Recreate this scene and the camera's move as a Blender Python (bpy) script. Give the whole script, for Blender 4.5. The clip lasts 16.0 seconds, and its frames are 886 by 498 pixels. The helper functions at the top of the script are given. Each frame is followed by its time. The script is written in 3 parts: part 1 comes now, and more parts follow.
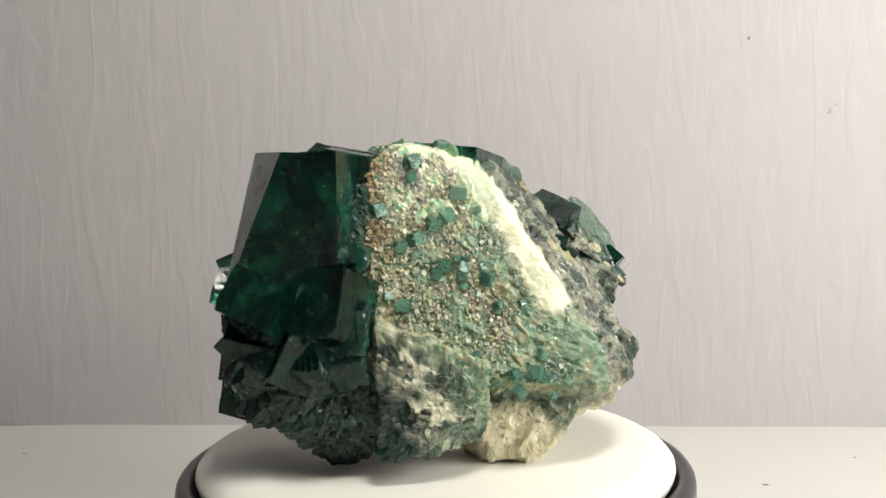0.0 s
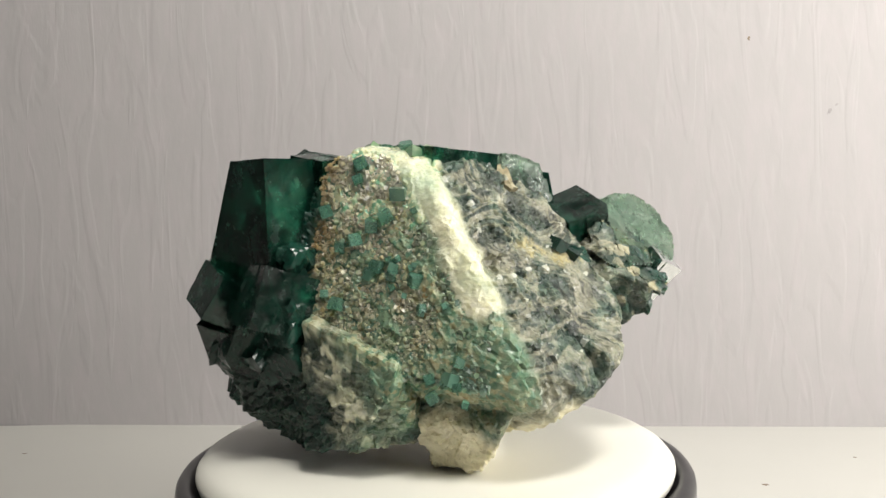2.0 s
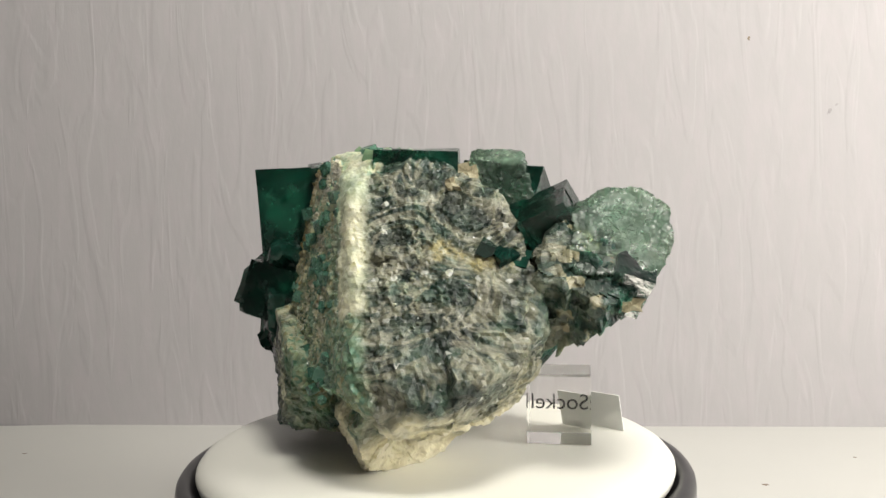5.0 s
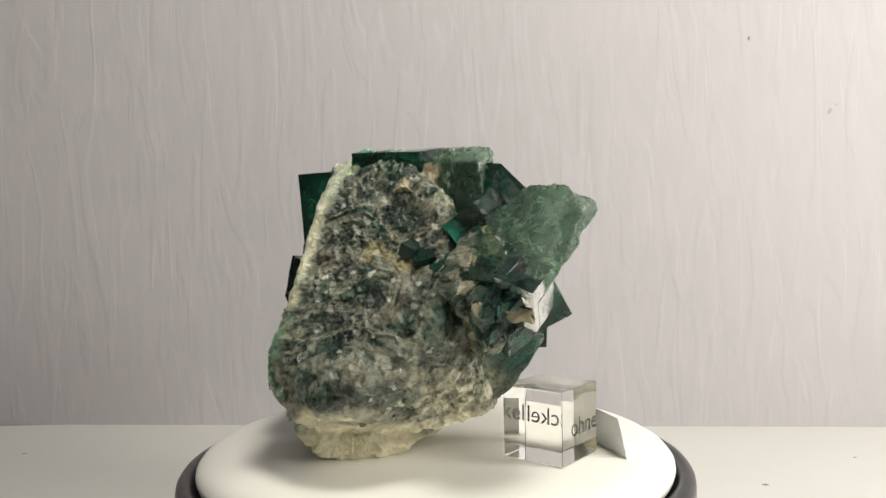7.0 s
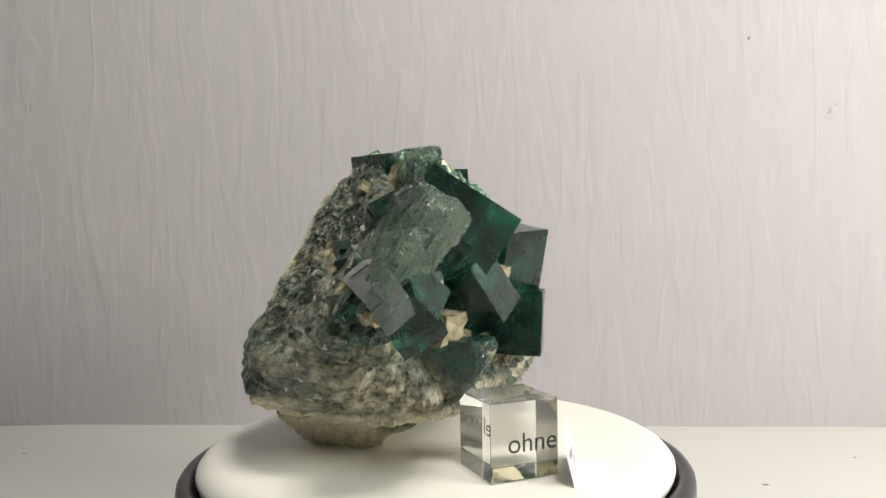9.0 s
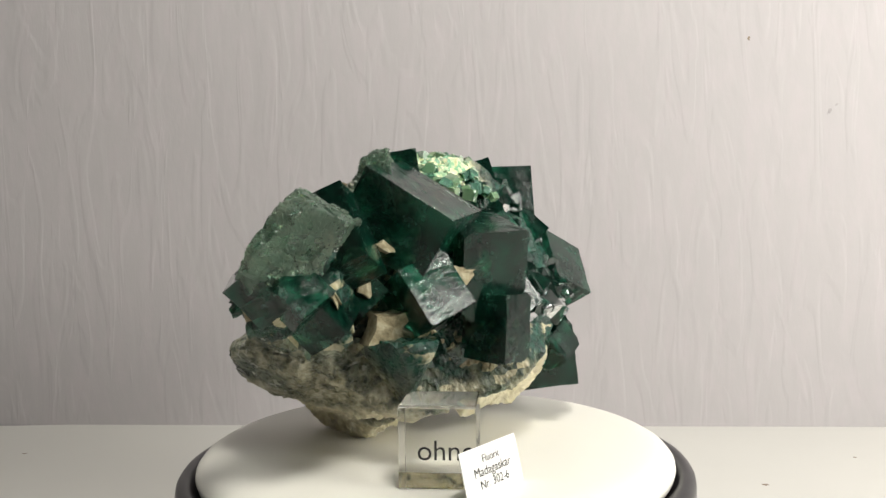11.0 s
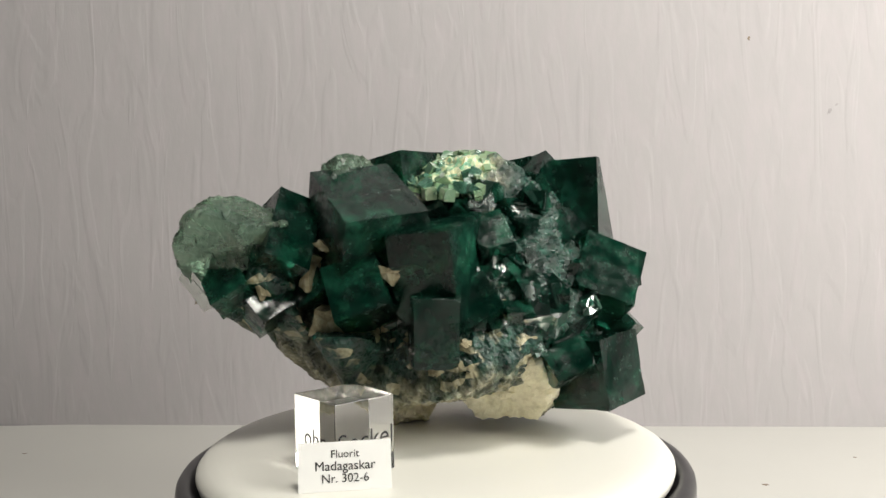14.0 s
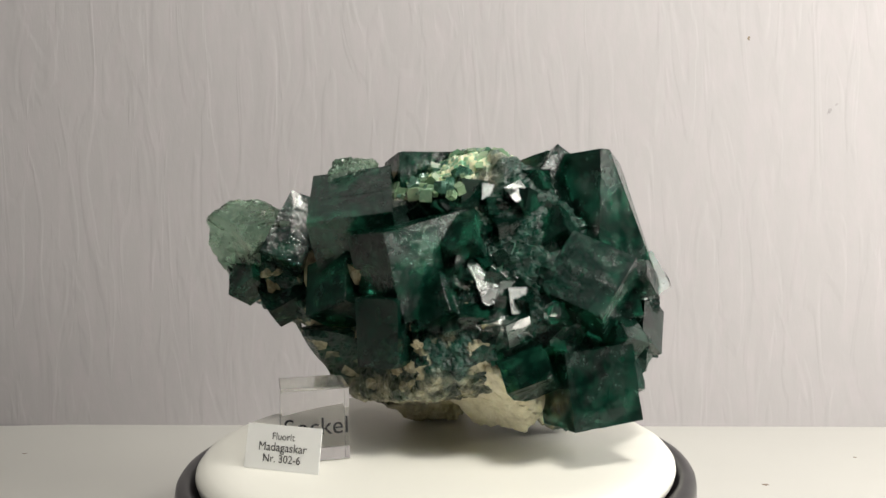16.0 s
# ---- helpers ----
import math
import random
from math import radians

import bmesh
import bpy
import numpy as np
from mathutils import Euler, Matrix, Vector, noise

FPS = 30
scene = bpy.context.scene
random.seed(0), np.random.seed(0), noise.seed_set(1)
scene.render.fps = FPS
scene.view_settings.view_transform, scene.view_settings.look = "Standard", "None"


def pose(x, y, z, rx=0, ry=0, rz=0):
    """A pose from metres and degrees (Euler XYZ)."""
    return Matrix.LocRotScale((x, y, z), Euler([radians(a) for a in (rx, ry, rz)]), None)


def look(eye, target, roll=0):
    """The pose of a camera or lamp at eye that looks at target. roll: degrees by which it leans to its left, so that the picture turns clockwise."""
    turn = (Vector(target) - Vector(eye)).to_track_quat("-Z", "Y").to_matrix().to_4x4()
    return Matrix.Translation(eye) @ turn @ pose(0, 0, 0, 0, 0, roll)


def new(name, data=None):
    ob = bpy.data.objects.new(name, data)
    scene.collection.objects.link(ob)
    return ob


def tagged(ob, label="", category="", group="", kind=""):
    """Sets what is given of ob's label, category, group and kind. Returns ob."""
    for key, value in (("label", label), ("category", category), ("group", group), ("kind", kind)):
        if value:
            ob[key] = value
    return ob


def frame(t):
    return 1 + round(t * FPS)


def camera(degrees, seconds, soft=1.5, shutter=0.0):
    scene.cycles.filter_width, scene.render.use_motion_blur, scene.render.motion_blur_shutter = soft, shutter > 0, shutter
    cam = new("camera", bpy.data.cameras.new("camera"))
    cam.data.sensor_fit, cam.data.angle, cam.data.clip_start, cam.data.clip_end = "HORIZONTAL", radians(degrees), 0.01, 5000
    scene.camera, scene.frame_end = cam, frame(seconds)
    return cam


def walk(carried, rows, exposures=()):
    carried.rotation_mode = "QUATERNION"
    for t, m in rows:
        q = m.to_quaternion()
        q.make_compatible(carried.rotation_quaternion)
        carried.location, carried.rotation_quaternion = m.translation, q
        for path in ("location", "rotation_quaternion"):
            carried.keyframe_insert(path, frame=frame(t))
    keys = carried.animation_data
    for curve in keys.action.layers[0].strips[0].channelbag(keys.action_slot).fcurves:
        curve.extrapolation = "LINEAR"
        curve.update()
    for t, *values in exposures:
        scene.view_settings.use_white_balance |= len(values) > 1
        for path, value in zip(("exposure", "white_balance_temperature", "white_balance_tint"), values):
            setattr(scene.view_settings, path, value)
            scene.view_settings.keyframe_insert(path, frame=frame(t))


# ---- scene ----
# Camera: fixed, a hand's width above the turntable
cam = camera(60.74, 16.0)
EYE = Vector((0.0, -0.2220, 0.0625))
AIM = EYE + Vector((0.01325, 0.99941, -0.03166))
walk(cam, [(0.0, look(EYE, AIM, -0.91)), (16.0, look(EYE, AIM, -0.91))], [(0.0, 0.0), (11.9, 0.0), (12.5, -0.08), (14.1, -0.08), (15.0, 0.0), (16.0, 0.0)])

SPIN = 14.117  # degrees a second, clockwise from above

# ---- world and light ----
world = bpy.data.worlds.new("world")
scene.world = world
world.use_nodes = True
world.node_tree.nodes["Background"].inputs[0].default_value = (0.9, 0.92, 1.0, 1)
world.node_tree.nodes["Background"].inputs[1].default_value = 0.3


def area_lamp(name, at, target, sx, sy, watts, colour):
    data = bpy.data.lights.new(name, "AREA")
    data.shape, data.size, data.size_y, data.energy, data.color = "RECTANGLE", sx, sy, watts, colour
    ob = new(name, data)
    ob.matrix_world = look(at, target)
    return ob


area_lamp("window_light", (0.46, -0.22, 0.24), (0.02, 0.0, 0.05), 0.26, 0.22, 3.35, (1.0, 0.97, 0.90))
area_lamp("desk_light", (0.11, -0.255, 0.56), (0.0, 0.0, 0.04), 0.14, 0.11, 2.75, (1.0, 0.965, 0.88))
# weak cool fill added from high in front, for no known lamp
area_lamp("ceiling_light", (-0.1, -0.9, 1.55), (0, 0, 0.04), 0.8, 0.8, 0.9, (0.93, 0.96, 1.0))

# ---- materials ----


class Nodes:
    """A small wrapper for building node trees."""

    def __init__(self, name):
        self.mat = bpy.data.materials.new(name)
        self.mat.use_nodes = True
        self.tree = self.mat.node_tree
        self.bsdf = self.tree.nodes["Principled BSDF"]

    def node(self, kind, **inputs):
        n = self.tree.nodes.new(kind)
        for key, value in inputs.items():
            self.put(n.inputs[key.replace("_", " ")], value)
        return n

    def put(self, socket, value):
        if isinstance(value, bpy.types.NodeSocket):
            self.tree.links.new(value, socket)
        else:
            socket.default_value = value

    def coords(self, which="Object", scale=(1, 1, 1), turn=(0, 0, 0)):
        c = self.tree.nodes.new("ShaderNodeTexCoord")
        m = self.node("ShaderNodeMapping", Vector=c.outputs[which])
        m.inputs["Scale"].default_value = scale
        m.inputs["Rotation"].default_value = turn
        return m.outputs[0]

    def noise(self, vec, scale, detail=4.0, rough=0.55, distortion=0.0):
        return self.node("ShaderNodeTexNoise", Vector=vec, Scale=scale, Detail=detail, Roughness=rough,
                         Distortion=distortion).outputs[0]

    def voronoi(self, vec, scale, feature="F1", out="Distance"):
        n = self.node("ShaderNodeTexVoronoi", Vector=vec, Scale=scale)
        n.feature = feature
        return n.outputs[out]

    def ramp(self, value, *stops):
        n = self.node("ShaderNodeValToRGB", Fac=value)
        el = n.color_ramp.elements
        while len(el) < len(stops):
            el.new(0.5)
        for e, (p, col) in zip(el, stops):
            e.position = p
            e.color = (*col, 1) if isinstance(col, tuple) else (col, col, col, 1)
        return n.outputs[0]

    def mix(self, fac, a, b, mode="MIX"):
        n = self.tree.nodes.new("ShaderNodeMix")
        n.data_type, n.blend_type = "RGBA", mode
        self.put(n.inputs[0], fac)
        self.put(n.inputs[6], (*a, 1) if isinstance(a, tuple) else a)
        self.put(n.inputs[7], (*b, 1) if isinstance(b, tuple) else b)
        return n.outputs[2]

    def math(self, op, a, b=0.0):
        n = self.tree.nodes.new("ShaderNodeMath")
        n.operation = op
        self.put(n.inputs[0], a)
        self.put(n.inputs[1], b)
        return n.outputs[0]

    def attr(self, name):
        n = self.tree.nodes.new("ShaderNodeAttribute")
        n.attribute_name = name
        return n.outputs["Fac"]

    def bump(self, height, strength, distance, normal=None):
        n = self.node("ShaderNodeBump", Height=height, Strength=strength, Distance=distance)
        if normal is not None:
            self.put(n.inputs["Normal"], normal)
        return n.outputs[0]

    def set(self, **inputs):
        for key, value in inputs.items():
            self.put(self.bsdf.inputs[key.replace("_", " ")],
                     (*value, 1) if isinstance(value, tuple) and len(value) == 3 else value)
        return self.mat


def mat_plain(name, colour, rough=0.5, metal=0.0, var=0.08, scale=200.0, bump=0.0):
    n = Nodes(name)
    v = n.coords()
    f = n.noise(v, scale)
    g = n.noise(v, scale * 0.11)
    c = n.mix(f, tuple(x * (1 - var) for x in colour), tuple(min(1, x * (1 + var)) for x in colour))
    c = n.mix(g, c, tuple(x * (1 - var) for x in colour))
    n.set(Base_Color=c, Roughness=rough, Metallic=metal)
    if bump:
        n.set(Normal=n.bump(f, bump, 0.0004))
    return n.mat


def mat_wall():
    n = Nodes("wallpaper")
    v = n.coords("Object", (1, 1, 1))
    wig = n.coords("Object", (70, 70, 20), (0, radians(5), 0))
    fold = n.coords("Object", (60, 60, 11), (0, radians(-9), 0))
    strands = n.noise(wig, 1.0, 2.5, 0.5, 0.6)
    folds = n.ramp(n.noise(fold, 1.3, 2, 0.5, 1.0), (0.50, 0.0), (0.60, 1.0))
    weave = n.noise(n.coords("Object", (900, 900, 260)), 1.0, 2)
    tint = n.noise(v, 9.0, 4)
    c = n.mix(tint, (0.425, 0.408, 0.416), (0.465, 0.443, 0.448))
    c = n.mix(n.ramp(n.noise(n.coords("Object", (130, 130, 45)), 1.0, 4), (0.45, 0.0), (0.65, 0.35)), c, (0.50, 0.455, 0.475))
    c = n.mix(n.math("MULTIPLY", n.noise(v, 60.0, 3), 0.25), c, (0.455, 0.42, 0.44))
    b = n.bump(weave, 0.12, 0.0003)
    b = n.bump(strands, 0.19, 0.0018, b)
    b = n.bump(folds, 0.13, 0.0010, b)
    return n.set(Base_Color=c, Roughness=0.85, Normal=b)


MAT_WALL = mat_wall()
MAT_TABLE = mat_plain("table_paint", (0.63, 0.62, 0.585), 0.45, 0, 0.03, 40.0, 0.05)
MAT_PLATE = mat_plain("ivory_plastic", (0.80, 0.785, 0.72), 0.42, 0, 0.015, 60.0, 0.02)
MAT_BLACK = mat_plain("black_plastic", (0.022, 0.021, 0.023), 0.28, 0, 0.2, 120.0, 0.02)
MAT_ROOM = mat_plain("room_paint", (0.45, 0.45, 0.45), 0.9, 0, 0.03, 3.0)
MAT_CARD = mat_plain("card_paper", (0.82, 0.82, 0.80), 0.7, 0, 0.02, 400.0, 0.05)
MAT_INK = mat_plain("black_ink", (0.012, 0.012, 0.014), 0.5, 0, 0.1, 400.0)


def mat_fluorite(name="green_fluorite", deep=(0.0020, 0.0170, 0.0120), mid=(0.0060, 0.066, 0.041), light=(0.055, 0.40, 0.230), clear=0.78, base_rough=0.09):
    """Dark glassy crystal: colour zones with inner glow painted in as green spots, veils as fracture glints, faces
    etched dull in patches.
    """
    n = Nodes(name)
    info = n.tree.nodes.new("ShaderNodeObjectInfo").outputs["Random"]
    shift = n.node("ShaderNodeVectorMath", **{})
    shift.operation = "ADD"
    n.put(shift.inputs[0], n.coords())
    n.put(shift.inputs[1], n.math("MULTIPLY", info, 3.0))
    v = shift.outputs[0]
    f = n.math("ADD", n.math("MULTIPLY", n.noise(v, 75.0, 3, 0.5, 0.5), 0.62), n.math("MULTIPLY", n.noise(v, 260.0, 5, 0.65, 0.6), 0.38))
    # brightest stop paints local spots of inner glow into the base colour
    c = n.ramp(f, (0.38, deep), (0.54, mid), (0.70, light))
    # thin bright lines, painted glints of inner fractures
    veil = n.ramp(n.math("ABSOLUTE", n.math("SUBTRACT", n.noise(v, 95.0, 4, 0.6, 1.2), 0.5)), (0.0, 0.5), (0.018, 0.0))
    c = n.mix(n.math("MULTIPLY", veil, 0.5), c, light)
    frost = n.ramp(n.noise(v, 190.0, 5, 0.68), (0.40, 0.0), (0.66, 1.0))
    c = n.mix(n.math("MULTIPLY", frost, 0.035), c, (0.30, 0.36, 0.33))
    pits = n.voronoi(v, 900.0)
    b = n.bump(n.noise(v, 1500.0, 4), 0.13, 0.0003)
    b = n.bump(pits, 0.12, 0.0003, b)
    b = n.bump(n.noise(v, 420.0, 4), 0.15, 0.0008, b)
    rough = n.math("ADD", n.math("MULTIPLY", frost, 0.24), base_rough)
    return n.set(Base_Color=c, Roughness=rough, Normal=b, IOR=1.434, Transmission_Weight=clear)


def mat_body():
    n = Nodes("rock")
    v = n.coords()
    fine, mid, big = n.noise(v, 900.0, 5, 0.65), n.noise(v, 260.0, 5, 0.62), n.noise(v, 70.0, 4, 0.6)
    cell = n.node("ShaderNodeTexVoronoi", Vector=v, Scale=780.0).outputs["Color"]
    cellv = n.math("MULTIPLY", cell, 1.0)
    # dark green crystal ground with tan flakes
    green = n.ramp(mid, (0.34, (0.002, 0.015, 0.011)), (0.56, (0.006, 0.045, 0.029)), (0.8, (0.025, 0.13, 0.085)))
    flake = n.node("ShaderNodeTexVoronoi", Vector=n.coords("Object", (1, 1, 1.6), (0.4, 0.3, 0.2)), Scale=240.0).outputs["Color"]
    flake = n.math("MULTIPLY", n.ramp(flake, (0.70, 0.0), (0.72, 1.0)), n.math("MULTIPLY", n.attr("back"), n.ramp(big, (0.42, 0.0), (0.5, 1.0))))
    col = n.mix(flake, green, (0.46, 0.42, 0.28))
    # pale cream crust low down
    crust = n.ramp(mid, (0.38, (0.065, 0.068, 0.045)), (0.52, (0.24, 0.23, 0.155)), (0.70, (0.55, 0.52, 0.39)))
    col = n.mix(n.attr("corner"), col, n.ramp(mid, (0.36, (0.003, 0.013, 0.009)), (0.58, (0.011, 0.038, 0.026)), (0.74, (0.06, 0.10, 0.075)), (0.86, (0.36, 0.39, 0.33))))
    # grey cleavage with white flecks
    warp = n.node("ShaderNodeVectorMath", **{})
    warp.operation = "MULTIPLY_ADD"
    n.put(warp.inputs[0], n.node("ShaderNodeTexNoise", Vector=v, Scale=350.0, Detail=3.0).outputs["Color"])
    n.put(warp.inputs[1], (0.0030, 0.0030, 0.0030))
    n.put(warp.inputs[2], v)
    tile = n.node("ShaderNodeTexVoronoi", Vector=warp.outputs[0], Scale=430.0).outputs["Color"]
    speck_ = n.node("ShaderNodeTexVoronoi", Vector=warp.outputs[0], Scale=1100.0).outputs["Color"]
    grain = n.math("ADD", n.math("MULTIPLY", tile, 0.24), n.math("ADD", n.math("MULTIPLY", speck_, 0.10), n.math("MULTIPLY", n.noise(v, 150.0, 6, 0.68), 0.74)))
    grey = n.ramp(grain, (0.38, (0.007, 0.013, 0.010)), (0.50, (0.026, 0.036, 0.028)), (0.62, (0.078, 0.090, 0.068)), (0.72, (0.24, 0.25, 0.195)), (0.84, (0.62, 0.62, 0.53)))
    grey = n.mix(n.ramp(big, (0.46, 0.0), (0.62, 0.55)), grey, n.ramp(grain, (0.4, (0.010, 0.040, 0.028)), (0.7, (0.085, 0.165, 0.118))))
    veil = n.ramp(n.noise(v, 58.0, 6, 0.64, 0.8), (0.52, 0.0), (0.66, 0.62))
    grey = n.mix(veil, grey, n.ramp(fine, (0.3, (0.12, 0.13, 0.095)), (0.7, (0.44, 0.45, 0.36))))
    ridge = n.math("ABSOLUTE", n.math("SUBTRACT", n.noise(n.coords("Object", (1.0, 1.0, 1.5), (0.5, 0.3, 0.0)), 46.0, 5, 0.6, 1.4), 0.5))
    grey = n.mix(n.ramp(ridge, (0.0, 0.48), (0.060, 0.0)), grey, n.ramp(mid, (0.35, (0.34, 0.32, 0.22)), (0.65, (0.66, 0.63, 0.49))))
    fleck = n.ramp(n.node("ShaderNodeTexVoronoi", Vector=warp.outputs[0], Scale=620.0).outputs["Color"], (0.88, 0.0), (0.90, 0.7))
    grey = n.mix(fleck, grey, (0.66, 0.67, 0.60))
    col = n.mix(n.attr("grey"), col, grey)
    col = n.mix(n.math("MULTIPLY", n.attr("pale"), n.ramp(mid, (0.32, 0.2), (0.48, 1.0))), col, crust)
    col = n.mix(n.math("MULTIPLY", n.attr("gold"), n.ramp(fine, (0.4, 0.2), (0.55, 0.9))), col, (0.42, 0.37, 0.19))
    # sugary druse: cream, ochre, rust and teal grains
    druse = n.ramp(cellv, (0.15, (0.12, 0.20, 0.135)), (0.36, (0.27, 0.31, 0.20)), (0.5, (0.40, 0.37, 0.24)), (0.68, (0.52, 0.47, 0.30)), (0.9, (0.32, 0.21, 0.09)))
    druse = n.mix(n.ramp(big, (0.40, 0.15), (0.60, 0.8)), druse, (0.10, 0.22, 0.145))
    col = n.mix(n.attr("druse"), col, druse)
    top = n.ramp(cellv, (0.3, (0.20, 0.42, 0.26)), (0.5, (0.48, 0.60, 0.38)), (0.75, (0.74, 0.73, 0.48)))
    col = n.mix(n.attr("top"), col, top)
    white = n.ramp(mid, (0.3, (0.58, 0.59, 0.42)), (0.5, (0.76, 0.74, 0.54)), (0.7, (0.84, 0.82, 0.64)))
    white = n.mix(n.ramp(n.noise(v, 45.0, 3), (0.5, 0.0), (0.68, 0.6)), white, (0.30, 0.46, 0.33))
    col = n.mix(n.attr("band"), col, white)
    chalk = n.ramp(mid, (0.3, (0.50, 0.45, 0.30)), (0.5, (0.70, 0.65, 0.47)), (0.7, (0.80, 0.76, 0.58)))
    col = n.mix(n.attr("low"), col, chalk)
    b = n.bump(fine, 0.42, 0.0005)
    b = n.bump(mid, 0.42, 0.0012, b)
    b = n.bump(n.math("MULTIPLY", tile, 1.0), 0.3, 0.0004, b)
    shiny = n.ramp(speck_, (0.25, 0.16), (0.6, 0.55))
    rough = n.mix(n.attr("low"), shiny, (0.85, 0.85, 0.85))
    n.bsdf.inputs["Subsurface Radius"].default_value = (1.0, 1.0, 0.7)
    return n.set(Base_Color=col, Roughness=rough, Normal=b, Subsurface_Weight=0.55, Subsurface_Scale=0.0022)


MAT_FLUORITE = mat_fluorite()
MAT_MASS = mat_fluorite("green_mass", (0.0015, 0.010, 0.008), (0.004, 0.026, 0.018), (0.014, 0.075, 0.050), 0.0)
MAT_PALE = mat_fluorite("pale_fluorite", (0.19, 0.35, 0.245), (0.36, 0.54, 0.395), (0.66, 0.73, 0.56), 0.88, 0.20)
MAT_BODY = mat_body()
MAT_CROWN = mat_fluorite("crown_fluorite", (0.15, 0.33, 0.19), (0.42, 0.60, 0.36), (0.80, 0.80, 0.55), 0.55)
MAT_TEAL = mat_fluorite("teal_fluorite", (0.08, 0.23, 0.165), (0.17, 0.39, 0.28), (0.38, 0.55, 0.44), 0.6)


def mat_grain():
    n = Nodes("druse_grain")
    g = n.tree.nodes.new("ShaderNodeNewGeometry").outputs["Random Per Island"]
    v = n.coords()
    patch = n.math("ADD", n.math("MULTIPLY", g, 0.24), n.math("MULTIPLY", n.noise(v, 200.0, 5, 0.65), 0.86))
    c = n.ramp(patch, (0.30, (0.13, 0.25, 0.155)), (0.40, (0.26, 0.33, 0.20)), (0.50, (0.47, 0.44, 0.25)), (0.62, (0.66, 0.61, 0.39)), (0.72, (0.50, 0.40, 0.20)),
               (0.80, (0.34, 0.19, 0.06)))
    c = n.mix(n.ramp(n.noise(v, 90.0, 4), (0.52, 0.0), (0.66, 0.6)), c, (0.16, 0.32, 0.20))
    at = n.tree.nodes.new("ShaderNodeSeparateXYZ")
    n.put(at.inputs[0], n.coords("Object", (100, 100, 100)))
    wob = n.math("MULTIPLY", n.noise(v, 140.0, 3), 1.6)
    c = n.mix(n.ramp(n.math("SUBTRACT", n.math("ADD", at.outputs["Z"], wob), 3.2), (0.0, 0.65), (2.2, 0.0)), c, (0.085, 0.22, 0.145))
    side = n.math("SUBTRACT", n.math("ADD", at.outputs["X"], wob), n.math("MULTIPLY", at.outputs["Z"], -0.25))
    c = n.mix(n.ramp(n.math("SUBTRACT", side, 3.0), (0.0, 0.0), (0.9, 0.65)), c, (0.13, 0.27, 0.185))
    crown = n.ramp(n.math("SUBTRACT", n.math("ADD", at.outputs["Z"], wob), 7.2), (0.0, 0.0), (0.9, 0.85))
    c = n.mix(crown, c, (0.82, 0.77, 0.50))
    rust = n.ramp(n.math("SUBTRACT", n.math("MULTIPLY", n.math("ADD", at.outputs["X"], wob), -1.0), 0.1), (0.0, 0.0), (0.6, 0.8))
    rust = n.math("MULTIPLY", rust, n.ramp(n.math("SUBTRACT", at.outputs["Z"], 4.6), (0.0, 0.0), (1.0, 1.0)))
    c = n.mix(rust, c, (0.27, 0.16, 0.06))
    n.bsdf.inputs["Subsurface Radius"].default_value = (1.0, 1.0, 0.7)
    return n.set(Base_Color=c, Roughness=0.32, Subsurface_Weight=0.9, Subsurface_Scale=0.0026)


MAT_GRAIN = mat_grain()
MM = 0.001


# ---- mesh helpers ----
def part(name, bm, material, parent=None, label="", smooth=False):
    me = bpy.data.meshes.new(name)
    bm.to_mesh(me)
    bm.free()
    me.materials.append(material)
    if smooth:
        for p in me.polygons:
            p.use_smooth = True
    ob = new(name, me)
    if parent:
        ob.parent = parent
    if label:
        ob["label"] = label
    return ob


def box_bm(sx, sy, sz, bevel=0.0, m=None, segments=2):
    bm = bmesh.new()
    bmesh.ops.create_cube(bm, size=1.0, matrix=(m or Matrix()) @ Matrix.Diagonal((sx, sy, sz, 1)))
    if bevel:
        bmesh.ops.bevel(bm, geom=bm.edges[:], offset=bevel, segments=segments, profile=0.6, affect="EDGES")
    return bm


def lathe_bm(profile, steps=160):
    bm = bmesh.new()
    rings = []
    for r, z in profile:
        if r < 1e-6:
            rings.append([bm.verts.new((0, 0, z))])
        else:
            rings.append([bm.verts.new((r * math.cos(a), r * math.sin(a), z))
                          for a in (2 * math.pi * i / steps for i in range(steps))])
    for a, b in zip(rings, rings[1:]):
        for i in range(steps):
            j = (i + 1) % steps
            if len(a) == 1:
                bm.faces.new((a[0], b[i], b[j]))
            elif len(b) == 1:
                bm.faces.new((a[i], b[0], a[j]))
            else:
                bm.faces.new((a[i], b[i], b[j], a[j]))
    bmesh.ops.recalc_face_normals(bm, faces=bm.faces[:])
    return bm


# ---- setting ----
TABLE_Z = -0.040
table = part("table", box_bm(1.6, 1.2, 0.03, 0.002, pose(0, -0.42, TABLE_Z - 0.015)), MAT_TABLE)
tagged(table, "white painted table top under the turntable", "table", "", "structure")
wall = part("wall_back", box_bm(3.0, 0.05, 2.6, 0, pose(0, 0.025, 0)), MAT_WALL)
wall.matrix_world = pose(0, 0.1617, 0.5, 0, 0, -4.8)
MAT_STAIN = mat_plain("brown_stain", (0.28, 0.22, 0.16), 0.8, 0, 0.3, 900.0)
MAT_SMUDGE = mat_plain("grey_smudge", (0.42, 0.395, 0.40), 0.8, 0, 0.3, 900.0)


